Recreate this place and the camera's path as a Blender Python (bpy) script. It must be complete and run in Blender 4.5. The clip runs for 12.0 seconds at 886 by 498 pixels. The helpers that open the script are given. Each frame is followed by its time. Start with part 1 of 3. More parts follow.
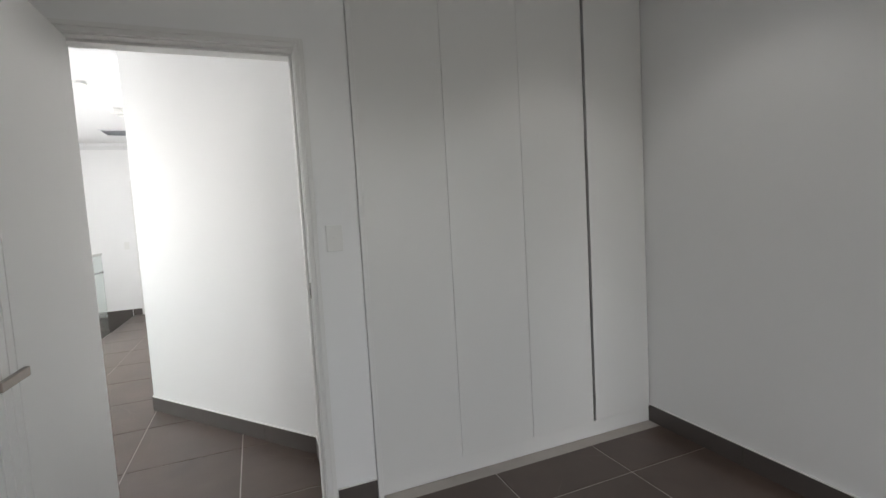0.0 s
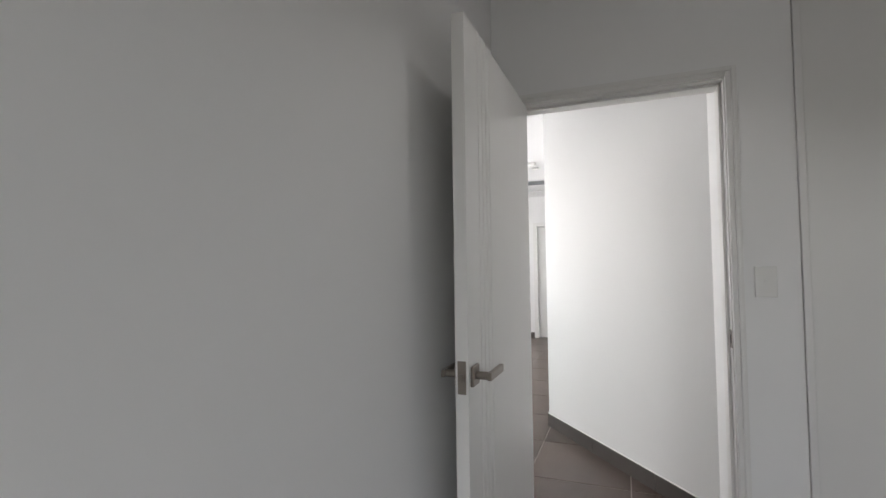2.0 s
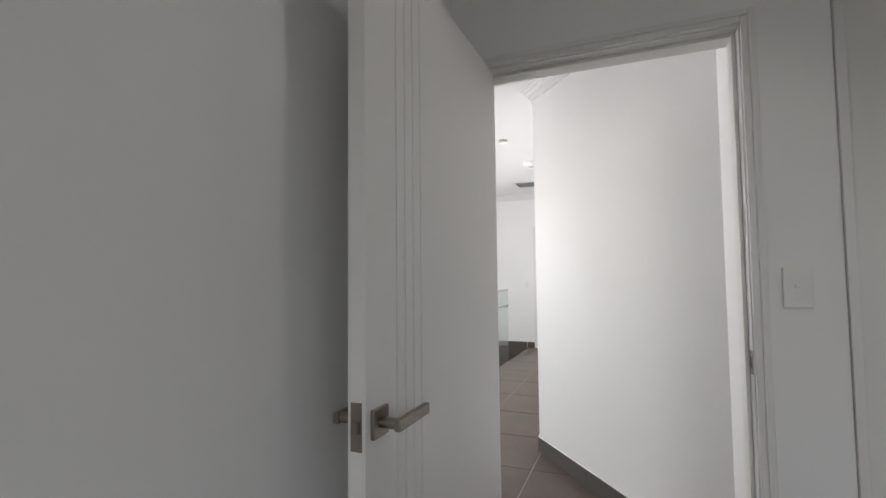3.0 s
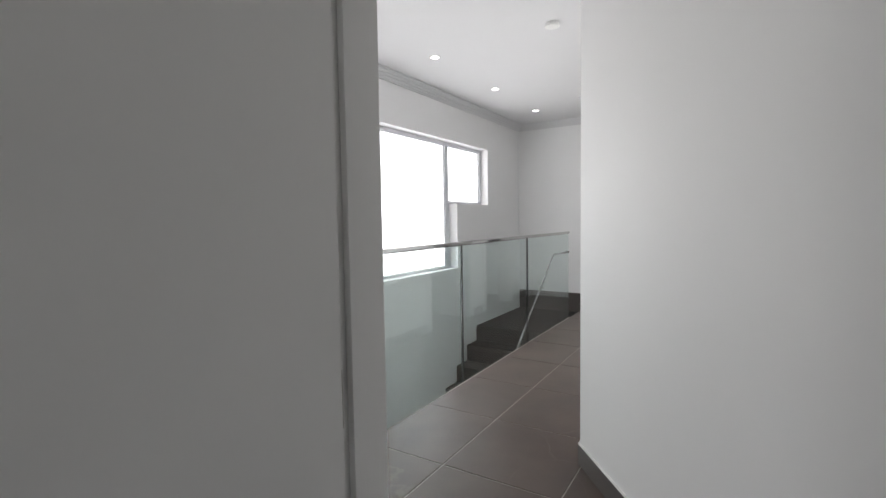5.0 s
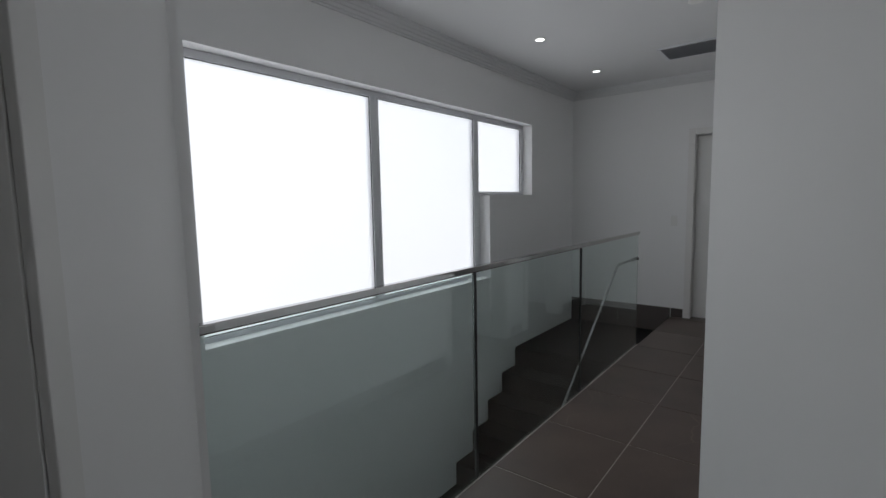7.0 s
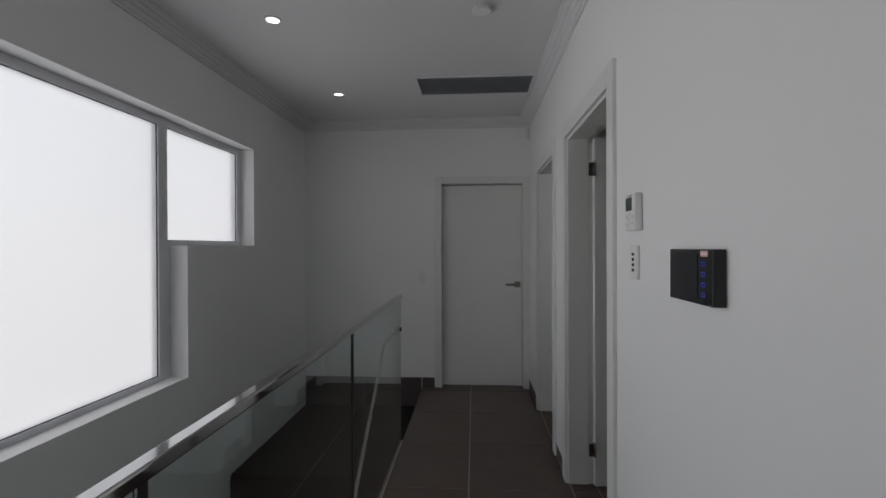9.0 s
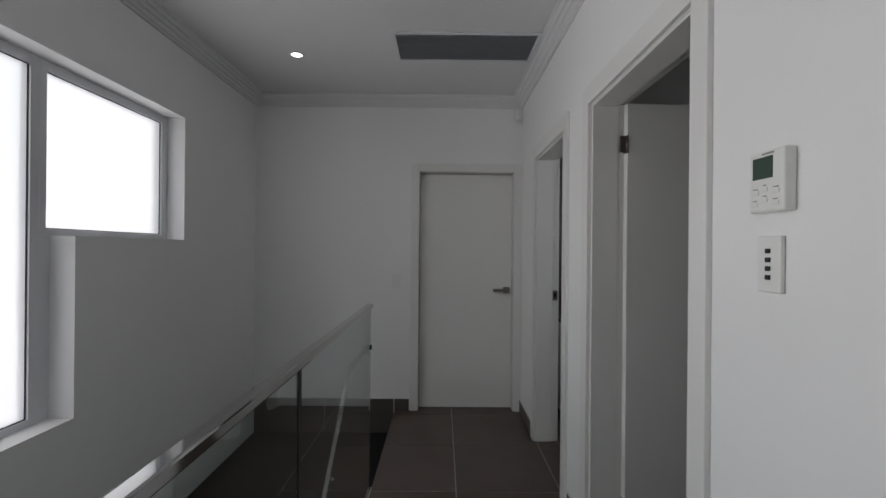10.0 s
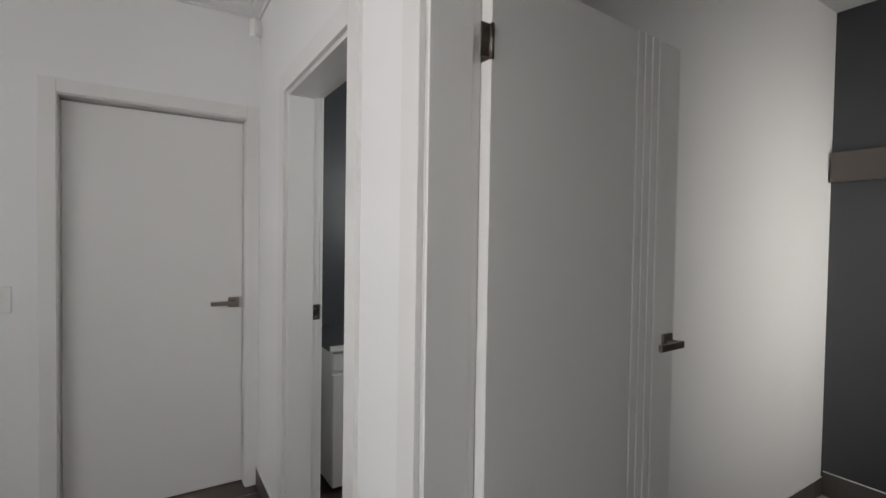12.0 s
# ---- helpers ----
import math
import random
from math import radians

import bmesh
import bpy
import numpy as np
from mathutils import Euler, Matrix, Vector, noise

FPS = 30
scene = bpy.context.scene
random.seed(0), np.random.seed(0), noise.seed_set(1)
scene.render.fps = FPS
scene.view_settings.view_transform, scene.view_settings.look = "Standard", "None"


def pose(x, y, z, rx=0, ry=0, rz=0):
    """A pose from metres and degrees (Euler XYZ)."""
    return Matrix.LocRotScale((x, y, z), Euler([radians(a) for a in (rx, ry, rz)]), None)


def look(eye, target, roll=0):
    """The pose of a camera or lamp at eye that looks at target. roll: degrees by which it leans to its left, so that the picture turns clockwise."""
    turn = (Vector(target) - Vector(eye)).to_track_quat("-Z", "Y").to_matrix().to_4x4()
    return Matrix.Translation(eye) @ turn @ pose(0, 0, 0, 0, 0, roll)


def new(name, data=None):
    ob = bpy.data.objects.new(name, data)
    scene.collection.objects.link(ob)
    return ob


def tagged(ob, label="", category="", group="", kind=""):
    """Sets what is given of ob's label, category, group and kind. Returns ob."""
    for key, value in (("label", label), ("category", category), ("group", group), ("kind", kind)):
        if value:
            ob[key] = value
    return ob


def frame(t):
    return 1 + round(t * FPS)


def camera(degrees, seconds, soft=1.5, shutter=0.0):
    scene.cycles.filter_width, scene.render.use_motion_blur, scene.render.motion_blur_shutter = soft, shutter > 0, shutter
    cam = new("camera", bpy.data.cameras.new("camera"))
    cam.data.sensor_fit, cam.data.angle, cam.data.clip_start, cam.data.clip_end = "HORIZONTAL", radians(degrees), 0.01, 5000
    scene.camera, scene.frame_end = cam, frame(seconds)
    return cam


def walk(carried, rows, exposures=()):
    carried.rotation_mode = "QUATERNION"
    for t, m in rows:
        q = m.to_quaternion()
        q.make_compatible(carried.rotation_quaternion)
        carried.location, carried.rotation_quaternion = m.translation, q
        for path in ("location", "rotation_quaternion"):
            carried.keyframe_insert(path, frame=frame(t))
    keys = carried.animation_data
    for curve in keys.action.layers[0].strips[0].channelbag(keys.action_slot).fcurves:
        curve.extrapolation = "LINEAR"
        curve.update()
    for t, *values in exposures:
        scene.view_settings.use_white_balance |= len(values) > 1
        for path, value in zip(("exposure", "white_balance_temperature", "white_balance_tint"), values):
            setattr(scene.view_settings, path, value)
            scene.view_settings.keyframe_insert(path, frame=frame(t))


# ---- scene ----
cam = camera(86.9, 12.0, soft=1.5)
PATH = [
    (0, (0.776, -8.648, 1.324), (1.521, -6.798, 1.173), -3.3),
    (0.5, (0.652, -8.668, 1.333), (0.931, -6.692, 1.196), -2.8),
    (1, (0.558, -8.682, 1.341), (0.429, -6.691, 1.203), -2.3),
    (1.5, (0.577, -8.701, 1.332), (0.044, -6.774, 1.274), -1.7),
    (2, (0.607, -8.652, 1.313), (-0.114, -6.788, 1.391), -0.7),
    (2.5, (0.642, -8.427, 1.285), (-0.103, -6.574, 1.384), -0.5),
    (3, (0.67, -8.188, 1.292), (-0.081, -6.338, 1.4), -0.6),
    (3.2, (0.703, -8.076, 1.267), (-0.057, -6.23, 1.393), -0.7),
    (4.8, (0.675, -7.098, 1.237), (-0.333, -5.372, 1.158), -0.7),
    (5, (0.631, -6.98, 1.227), (-0.424, -5.285, 1.103), -0.9),
    (5.5, (0.563, -6.677, 1.257), (-0.608, -5.069, 1.058), -1.1),
    (6, (0.459, -6.355, 1.288), (-0.76, -4.795, 1.009), -1.3),
    (6.5, (0.312, -6.04, 1.326), (-0.906, -4.479, 1.044), -1.0),
    (7, (0.165, -5.779, 1.376), (-1.071, -4.22, 1.172), -1.1),
    (7.5, (-0.032, -5.528, 1.351), (-0.951, -3.753, 1.281), -1.0),
    (7.7, (-0.109, -5.445, 1.356), (-0.873, -3.596, 1.312), -1.0),
    (9.3, (-0.611, -4.481, 1.414), (-0.687, -2.482, 1.408), 0.1),
    (9.5, (-0.637, -4.352, 1.376), (-0.69, -2.353, 1.375), 0.3),
    (10, (-0.68, -4.003, 1.381), (-0.676, -2.003, 1.382), 0.5),
    (10.5, (-0.688, -3.644, 1.377), (-0.598, -1.646, 1.383), 0.6),
    (10.8, (-0.669, -3.477, 1.358), (-0.485, -1.486, 1.378), 0.5),
    (11, (-0.645, -3.348, 1.385), (-0.44, -1.358, 1.379), 1.0),
    (11.5, (-0.58, -3.01, 1.374), (-0.119, -1.064, 1.369), 1.1),
    (12, (-0.516, -2.767, 1.407), (0.546, -1.073, 1.36), 0.9),
]
EXPOSURE = [(0.0, 0.5, 6600, 8), (0.8, 0.5, 6600, 9), (1.5, 0.4, 6600, 9), (2.5, 0.3, 6700, 11), (3.2, 0.14, 6650, 10), (4.8, -0.28, 6550, 10), (5.5, -0.5, 6500, 9),
            (6.0, -0.78, 6500, 9), (6.5, -1.2, 6350, 8), (7.0, -1.85, 6250, 8), (7.7, -2.2, 6350, 10), (9.5, -2.2, 6450, 10), (10.0, -1.82, 6480, 10), (10.5, -1.6, 6500, 10),
            (11.0, -1.28, 6550, 10), (11.5, -0.92, 6550, 10), (12.0, -0.93, 6700, 10)]
walk(cam, [(t, look(e, g, r)) for t, e, g, r in PATH], EXPOSURE)

# ---- world and large lights ----
world = bpy.data.worlds.new("overcast_sky")
scene.world = world
world.use_nodes = True
wn = world.node_tree.nodes
sky = wn.new("ShaderNodeTexSky")
sky.sky_type, sky.sun_disc, sky.sun_elevation, sky.sun_rotation = "NISHITA", False, radians(50), radians(250)
world.node_tree.links.new(sky.outputs[0], wn["Background"].inputs[0])
wn["Background"].inputs[1].default_value = 0.1


def daylight(name, at, aim, width, height, watts, colour, spread=180):
    """A rectangular area lamp: sky light at a window, or added fill from an unseen source."""
    data = bpy.data.lights.new(name, "AREA")
    data.shape, data.size, data.size_y, data.energy, data.color = "RECTANGLE", width, height, watts, colour
    data.spread = radians(spread)
    ob = new(name, data)
    ob.matrix_world = look(at, aim)
    return ob


daylight("stair_window_daylight", (-2.445, -3.34, 1.405), (0, -3.34, 1.405), 2.62, 1.5, 54, (1.0, 0.985, 0.985))
daylight("stair_window_daylight", (-2.445, -1.565, 1.802), (0, -1.565, 1.802), 0.83, 0.72, 8.7, (1.0, 0.985, 0.985))
# unseen back window: fill in its opening, sky lamp outside, deduced from the wardrobe's brightness
daylight("bedroom_fill_light", (1.6, -11.42, 1.5), (1.6, -8, 1.5), 2.0, 1.3, 6, (0.985, 1.0, 0.97))
daylight("bedroom_sky_daylight", (1.6, -13.0, 3.2), (1.6, -7.0, 0.9), 5.0, 2.0, 280, (1.0, 0.985, 1.0))
# added fill in an invented right-hand window, lifts the left wall slightly
daylight("bedroom_fill_light", (2.95, -9.0, 1.5), (0, -9.0, 1.5), 1.55, 1.25, 0.8, (0.985, 1.0, 0.97))
# added unseen fill, narrowed to brighten the side room wall but not the leaf
daylight("side_room_fill_light", (2.08, -3.87, 1.35), (2.45, -1.7, 1.35), 1.0, 1.2, 13, (1.0, 0.975, 0.94), spread=80)
# invented lamp against the solid partition, lights the bathroom's charcoal wall
daylight("bathroom_fill_light", (1.5, -1.54, 1.8), (1.5, 0.2, 1.8), 0.7, 0.6, 22, (0.95, 0.98, 1.0))
# added fill out of view, shines through the doorway onto the right splayed wall
daylight("second_room_fill_light", (-2.45, -7.84, 1.55), (-2.0, -6.0, 1.3), 1.1, 1.0, 18, (1.0, 0.98, 0.96))


def spot(name, x, y, z, watts, degrees_wide, colour):
    """The beam of a recessed downlight."""
    data = bpy.data.lights.new(name, "SPOT")
    data.energy, data.color, data.spot_size, data.spot_blend, data.shadow_soft_size = watts, colour, radians(degrees_wide), 0.45, 0.045
    ob = new(name, data)
    ob.matrix_world = look((x, y, z), (x, y + 0.0005, 0))
    return ob


# front row deduced from shadow and reflection; rear row at -9.9 added, unseen
BEDROOM_LIGHTS = [(x, y) for y in (-7.27, -9.9) for x in (0.77, 2.24)]
for x, y in BEDROOM_LIGHTS:
    spot("bedroom_downlight_beam", x, y, 2.66, 6, 104, (1.0, 0.97, 0.97))


# ---- materials ----
def material(name, colour, rough=0.5, metal=0.0, spread=0.06, scale=3.0, bump=0.0, grain=180.0, **more):
    """A surface with broad tonal variation, fine grain in its gloss and a slight relief."""
    m = bpy.data.materials.new(name)
    m.use_nodes = True
    n, l = m.node_tree.nodes, m.node_tree.links
    b = n["Principled BSDF"]
    geo = n.new("ShaderNodeTexCoord")
    big, small = n.new("ShaderNodeTexNoise"), n.new("ShaderNodeTexNoise")
    for tex, s, d in ((big, scale, 4), (small, grain, 3)):
        tex.inputs["Scale"].default_value, tex.inputs["Detail"].default_value = s, d
        l.new(geo.outputs["Object"], tex.inputs["Vector"])
    ramp = n.new("ShaderNodeMix")
    ramp.data_type = "RGBA"
    ramp.inputs[6].default_value = (*[c * (1 - spread) for c in colour], 1)
    ramp.inputs[7].default_value = (*[min(1, c * (1 + spread)) for c in colour], 1)
    l.new(big.outputs["Fac"], ramp.inputs[0])
    l.new(ramp.outputs[2], b.inputs["Base Color"])
    rr = n.new("ShaderNodeMapRange")
    rr.inputs[3].default_value, rr.inputs[4].default_value = max(0, rough * 0.85), min(1, rough * 1.15)
    l.new(small.outputs["Fac"], rr.inputs[0])
    l.new(rr.outputs[0], b.inputs["Roughness"])
    b.inputs["Metallic"].default_value = metal
    if bump:
        bn = n.new("ShaderNodeBump")
        bn.inputs["Strength"].default_value, bn.inputs["Distance"].default_value = bump, 0.002
        l.new(small.outputs["Fac"], bn.inputs["Height"])
        l.new(bn.outputs[0], b.inputs["Normal"])
    for key, value in more.items():
        b.inputs[key.replace("_", " ")].default_value = value
    return m


def tile_material(name, dark, light, vein, rough):
    """Porcelain floor tile: clouded body, sparse pale veins, each tile a little different."""
    m = material(name, dark, rough, spread=0.1, scale=2.2, bump=0.08, grain=60)
    n, l = m.node_tree.nodes, m.node_tree.links
    b = n["Principled BSDF"]
    info, pos = n.new("ShaderNodeObjectInfo"), n.new("ShaderNodeTexCoord")
    shift = n.new("ShaderNodeVectorMath")
    shift.operation = "MULTIPLY_ADD"
    shift.inputs[1].default_value = (1, 1, 1)
    comb = n.new("ShaderNodeCombineXYZ")
    mul = n.new("ShaderNodeMath")
    mul.operation, mul.inputs[1].default_value = "MULTIPLY", 40
    l.new(info.outputs["Random"], mul.inputs[0])
    for k in (0, 1, 2):
        l.new(mul.outputs[0], comb.inputs[k])
    l.new(pos.outputs["Object"], shift.inputs[0])
    l.new(comb.outputs[0], shift.inputs[2])
    cloud, line = n.new("ShaderNodeTexNoise"), n.new("ShaderNodeTexNoise")
    cloud.inputs["Scale"].default_value, cloud.inputs["Detail"].default_value = 3.5, 6
    line.inputs["Scale"].default_value, line.inputs["Detail"].default_value, line.inputs["Distortion"].default_value = 1.6, 2, 0.6
    l.new(shift.outputs[0], cloud.inputs["Vector"])
    l.new(shift.outputs[0], line.inputs["Vector"])
    body = n.new("ShaderNodeMix")
    body.data_type = "RGBA"
    body.inputs[6].default_value, body.inputs[7].default_value = (*dark, 1), (*light, 1)
    l.new(cloud.outputs["Fac"], body.inputs[0])
    bend = n.new("ShaderNodeVectorMath")
    bend.operation, bend.inputs[1].default_value = "MULTIPLY_ADD", (0.12, 0.12, 0.12)
    l.new(cloud.outputs["Color"], bend.inputs[0])
    l.new(shift.outputs[0], bend.inputs[2])
    crack = n.new("ShaderNodeTexVoronoi")
    crack.feature, crack.inputs["Scale"].default_value = "DISTANCE_TO_EDGE", 1.7
    l.new(bend.outputs[0], crack.inputs["Vector"])
    thin, sparse, both = n.new("ShaderNodeMapRange"), n.new("ShaderNodeMapRange"), n.new("ShaderNodeMath")
    thin.inputs[1].default_value, thin.inputs[2].default_value, thin.inputs[3].default_value, thin.inputs[4].default_value = 0, 0.006, 0.32, 0
    sparse.inputs[1].default_value, sparse.inputs[2].default_value, sparse.inputs[3].default_value, sparse.inputs[4].default_value = 0.5, 0.66, 0, 1
    both.operation = "MULTIPLY"
    l.new(crack.outputs["Distance"], thin.inputs[0])
    l.new(line.outputs["Fac"], sparse.inputs[0])
    l.new(thin.outputs[0], both.inputs[0])
    l.new(sparse.outputs[0], both.inputs[1])
    top = n.new("ShaderNodeMix")
    top.data_type = "RGBA"
    top.inputs[7].default_value = (*vein, 1)
    l.new(body.outputs[2], top.inputs[6])
    l.new(both.outputs[0], top.inputs[0])
    l.new(top.outputs[2], b.inputs["Base Color"])
    return m


def glow(name, colour, strength):
    m = material(name, (0.02, 0.02, 0.02), 0.3)
    b = m.node_tree.nodes["Principled BSDF"]
    b.inputs["Emission Color"].default_value, b.inputs["Emission Strength"].default_value = (*colour, 1), strength
    return m


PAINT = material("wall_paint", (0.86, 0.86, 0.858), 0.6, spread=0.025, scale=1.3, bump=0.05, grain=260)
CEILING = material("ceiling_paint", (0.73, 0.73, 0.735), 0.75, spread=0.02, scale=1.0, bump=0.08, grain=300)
GLOSS = material("satin_enamel", (0.8, 0.795, 0.78), 0.36, spread=0.02, scale=2.0, bump=0.04, grain=120)
LAMINATE = material("white_laminate", (0.78, 0.775, 0.76), 0.3, spread=0.015, scale=2.0, bump=0.03, grain=90)
TILE = tile_material("porcelain_tile", (0.045, 0.030, 0.024), (0.118, 0.083, 0.067), (0.24, 0.19, 0.16), 0.33)
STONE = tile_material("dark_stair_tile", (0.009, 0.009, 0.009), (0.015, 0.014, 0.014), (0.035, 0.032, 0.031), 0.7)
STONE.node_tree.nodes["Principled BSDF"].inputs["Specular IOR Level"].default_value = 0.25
SKIRT = material("skirting_tile", (0.09, 0.078, 0.072), 0.4, spread=0.12, scale=6, bump=0.05)
GROUT = material("grout", (0.42, 0.39, 0.36), 0.9, spread=0.15, scale=8, bump=0.2)
CAULK = material("white_caulk", (0.75, 0.75, 0.73), 0.6, spread=0.05)
ALU = material("anodised_aluminium", (0.7, 0.71, 0.735), 0.4, metal=0.15, spread=0.04)
NICKEL = material("brushed_nickel", (0.3, 0.265, 0.235), 0.33, metal=1.0, spread=0.06, grain=400)
STEEL = material("polished_steel", (0.5, 0.5, 0.5), 0.07, metal=1.0, spread=0.04)
GASKET = material("black_gasket", (0.012, 0.014, 0.014), 0.5)
BLACK = material("black_gloss_plastic", (0.008, 0.009, 0.012), 0.12)
PLASTIC = material("white_plastic", (0.8, 0.8, 0.78), 0.35, spread=0.02)
LCD = material("lcd_glass", (0.05, 0.08, 0.065), 0.15)
INK = material("grey_print", (0.3, 0.3, 0.3), 0.6)
RED = material("pink_sticker", (0.8, 0.42, 0.42), 0.5)
BLUE = glow("blue_key_light", (0.02, 0.06, 0.9), 0.55)
TAUPE = material("taupe_laminate", (0.10, 0.085, 0.077), 0.3, spread=0.1, scale=5)
GRILLE = material("grey_grille", (0.3, 0.31, 0.33), 0.6, spread=0.05)
BATH = material("charcoal_wall_tile", (0.055, 0.058, 0.065), 0.4, spread=0.1, scale=4, bump=0.05)
LAMP = glow("downlight_lens", (1.0, 0.98, 0.95), 14)

GLASS = bpy.data.materials.new("balustrade_glass")
GLASS.use_nodes = True
g = GLASS.node_tree.nodes["Principled BSDF"]
g.inputs["Base Color"].default_value = (0.85, 0.945, 0.93, 1)
g.inputs["Roughness"].default_value, g.inputs["IOR"].default_value, g.inputs["Transmission Weight"].default_value = 0.0, 1.5, 1.0

FROST = bpy.data.materials.new("frosted_glass")
FROST.use_nodes = True
fn, fl = FROST.node_tree.nodes, FROST.node_tree.links
g = fn["Principled BSDF"]
g.inputs["Base Color"].default_value = (0.80, 0.80, 0.81, 1)
g.inputs["Roughness"].default_value, g.inputs["IOR"].default_value, g.inputs["Transmission Weight"].default_value = 0.75, 1.2, 1.0
fb, fx = fn.new("ShaderNodeBump"), fn.new("ShaderNodeTexNoise")
fx.inputs["Scale"].default_value = 300
fb.inputs["Strength"].default_value, fb.inputs["Distance"].default_value = 0.15, 0.001
fl.new(fx.outputs["Fac"], fb.inputs["Height"])
fl.new(fb.outputs[0], g.inputs["Normal"])


# ---- building helpers ----
def box(bm, x0, y0, z0, x1, y1, z1, bevel=0.0):
    r = bmesh.ops.create_cube(bm, size=1)
    vs = r["verts"]
    bmesh.ops.scale(bm, verts=vs, vec=(abs(x1 - x0), abs(y1 - y0), abs(z1 - z0)))
    bmesh.ops.translate(bm, verts=vs, vec=((x0 + x1) / 2, (y0 + y1) / 2, (z0 + z1) / 2))
    if bevel:
        es = list({e for v in vs for e in v.link_edges})
        bmesh.ops.bevel(bm, geom=es, offset=bevel, segments=2, affect="EDGES", profile=0.5)


def boxes(*rows, bevel=0.0):
    bm = bmesh.new()
    for r in rows:
        box(bm, *r, bevel=bevel)
    return bm


def disc(x, y, z, radius, height, segments=40, axis="z", bevel=0.0):
    bm = bmesh.new()
    r = bmesh.ops.create_cone(bm, cap_ends=True, segments=segments, radius1=radius, radius2=radius, depth=height)
    if bevel:
        es = [e for e in bm.edges if abs(e.verts[0].co.z - e.verts[1].co.z) < 1e-6 and len(e.link_faces) == 2]
        bmesh.ops.bevel(bm, geom=es, offset=bevel, segments=2, affect="EDGES", profile=0.5)
    if axis == "x":
        bmesh.ops.rotate(bm, verts=bm.verts, matrix=Matrix.Rotation(radians(90), 3, "Y"))
    if axis == "y":
        bmesh.ops.rotate(bm, verts=bm.verts, matrix=Matrix.Rotation(radians(90), 3, "X"))
    bmesh.ops.translate(bm, verts=bm.verts, vec=(x, y, z))
    return bm


def ring(x, y, z, inner, outer, height, segments=40):
    bm = bmesh.new()
    loops = []
    for rad, zz in ((inner, z), (outer, z), (outer * 0.97, z - height), (inner, z - height)):
        loops.append([bm.verts.new((x + rad * math.cos(a), y + rad * math.sin(a), zz))
                      for a in [2 * math.pi * k / segments for k in range(segments)]])
    for a, b in zip(loops, loops[1:] + loops[:1]):
        for k in range(segments):
            j = (k + 1) % segments
            bm.faces.new((a[k], a[j], b[j], b[k]))
    bmesh.ops.recalc_face_normals(bm, faces=bm.faces)
    return bm


def sweep(points, profile, closed=False):
    """A profile of (distance into the room, height) drawn along a line of plan points, with mitred corners; the room is to the right."""
    bm = bmesh.new()
    n = len(points)
    pts = [Vector((p[0], p[1])) for p in points]
    loops = []
    for i, p in enumerate(pts):
        a = pts[i - 1] if i > 0 or closed else None
        b = pts[(i + 1) % n] if i < n - 1 or closed else None
        ns = []
        if a is not None:
            d = (p - a).normalized()
            ns.append(Vector((d.y, -d.x)))
        if b is not None:
            d = (b - p).normalized()
            ns.append(Vector((d.y, -d.x)))
        m = ns[0] if len(ns) == 1 else (ns[0] + ns[1]) / (1 + ns[0].dot(ns[1]))
        loops.append([bm.verts.new((p.x + m.x * d, p.y + m.y * d, z)) for d, z in profile])
    k = len(profile)
    for i in range(n if closed else n - 1):
        a, b = loops[i], loops[(i + 1) % n]
        for j in range(k):
            q = (j + 1) % k
            bm.faces.new((a[j], a[q], b[q], b[j]))
    if not closed:
        bm.faces.new(loops[0])
        bm.faces.new(loops[-1][::-1])
    bmesh.ops.recalc_face_normals(bm, faces=bm.faces)
    return bm


def part(name, bm, mat, parent=None, label="", m=None, smooth=False):
    data = bpy.data.meshes.new(name)
    bm.to_mesh(data)
    bm.free()
    data.materials.append(mat)
    if smooth:
        data.shade_smooth()
    ob = new(name, data)
    if parent is not None:
        ob.parent = parent
    if m is not None:
        ob.matrix_basis = m
    if label:
        ob["label"] = label
    return ob


def thing(name, label, category, m=None, group="", kind=""):
    ob = new(name)
    ob.empty_display_size = 0.05
    if m is not None:
        ob.matrix_basis = m
    return tagged(ob, label, category, group, kind)


def plan(p, q, z=0.0):
    """A pose at plan point p whose x axis runs towards q; y is then to the left of that line."""
    return pose(p[0], p[1], z, 0, 0, math.degrees(math.atan2(q[1] - p[1], q[0] - p[0])))


def wall(name, p, q, thick, z0, z1, openings=(), label="smooth white painted plaster wall", mat=None):
    """A wall whose face runs from p to q with its body on the left of that line; openings: (from, to, sill, head)."""
    length = math.dist(p, q)
    bm = bmesh.new()
    at = 0.0
    for a, b, s, h in sorted(openings):
        if a > at:
            box(bm, at, 0, z0, a, thick, z1)
        if s > z0:
            box(bm, a, 0, z0, b, thick, s if s > 0 else -0.05)
        if h < z1:
            box(bm, a, 0, h, b, thick, z1)
        at = b
    if length > at:
        box(bm, at, 0, z0, length, thick, z1)
    return tagged(part(name, bm, mat or PAINT, m=plan(p, q)), label, "wall", kind="structure")


# ---- plan ----
H = 2.68                       # ceiling
LX = -2.28                     # face of the stair wall
DIAG_A, DIAG_B = (0.0, -4.70), (1.02, -5.97)     # splayed wall beside the hall
SPL_A, SPL_B = (0.09, -6.43), (-1.02, -5.275)    # splayed wall with the second doorway

# ---- ceilings and cornice ----
HALL_LOOP = [(LX, 0.0), (0.0, 0.0), DIAG_A, DIAG_B, (1.02, -6.43), SPL_A, SPL_B, (LX, SPL_B[1])]
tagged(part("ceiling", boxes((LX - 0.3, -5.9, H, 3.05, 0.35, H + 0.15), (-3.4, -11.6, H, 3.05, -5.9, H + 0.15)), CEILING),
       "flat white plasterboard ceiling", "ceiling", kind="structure")
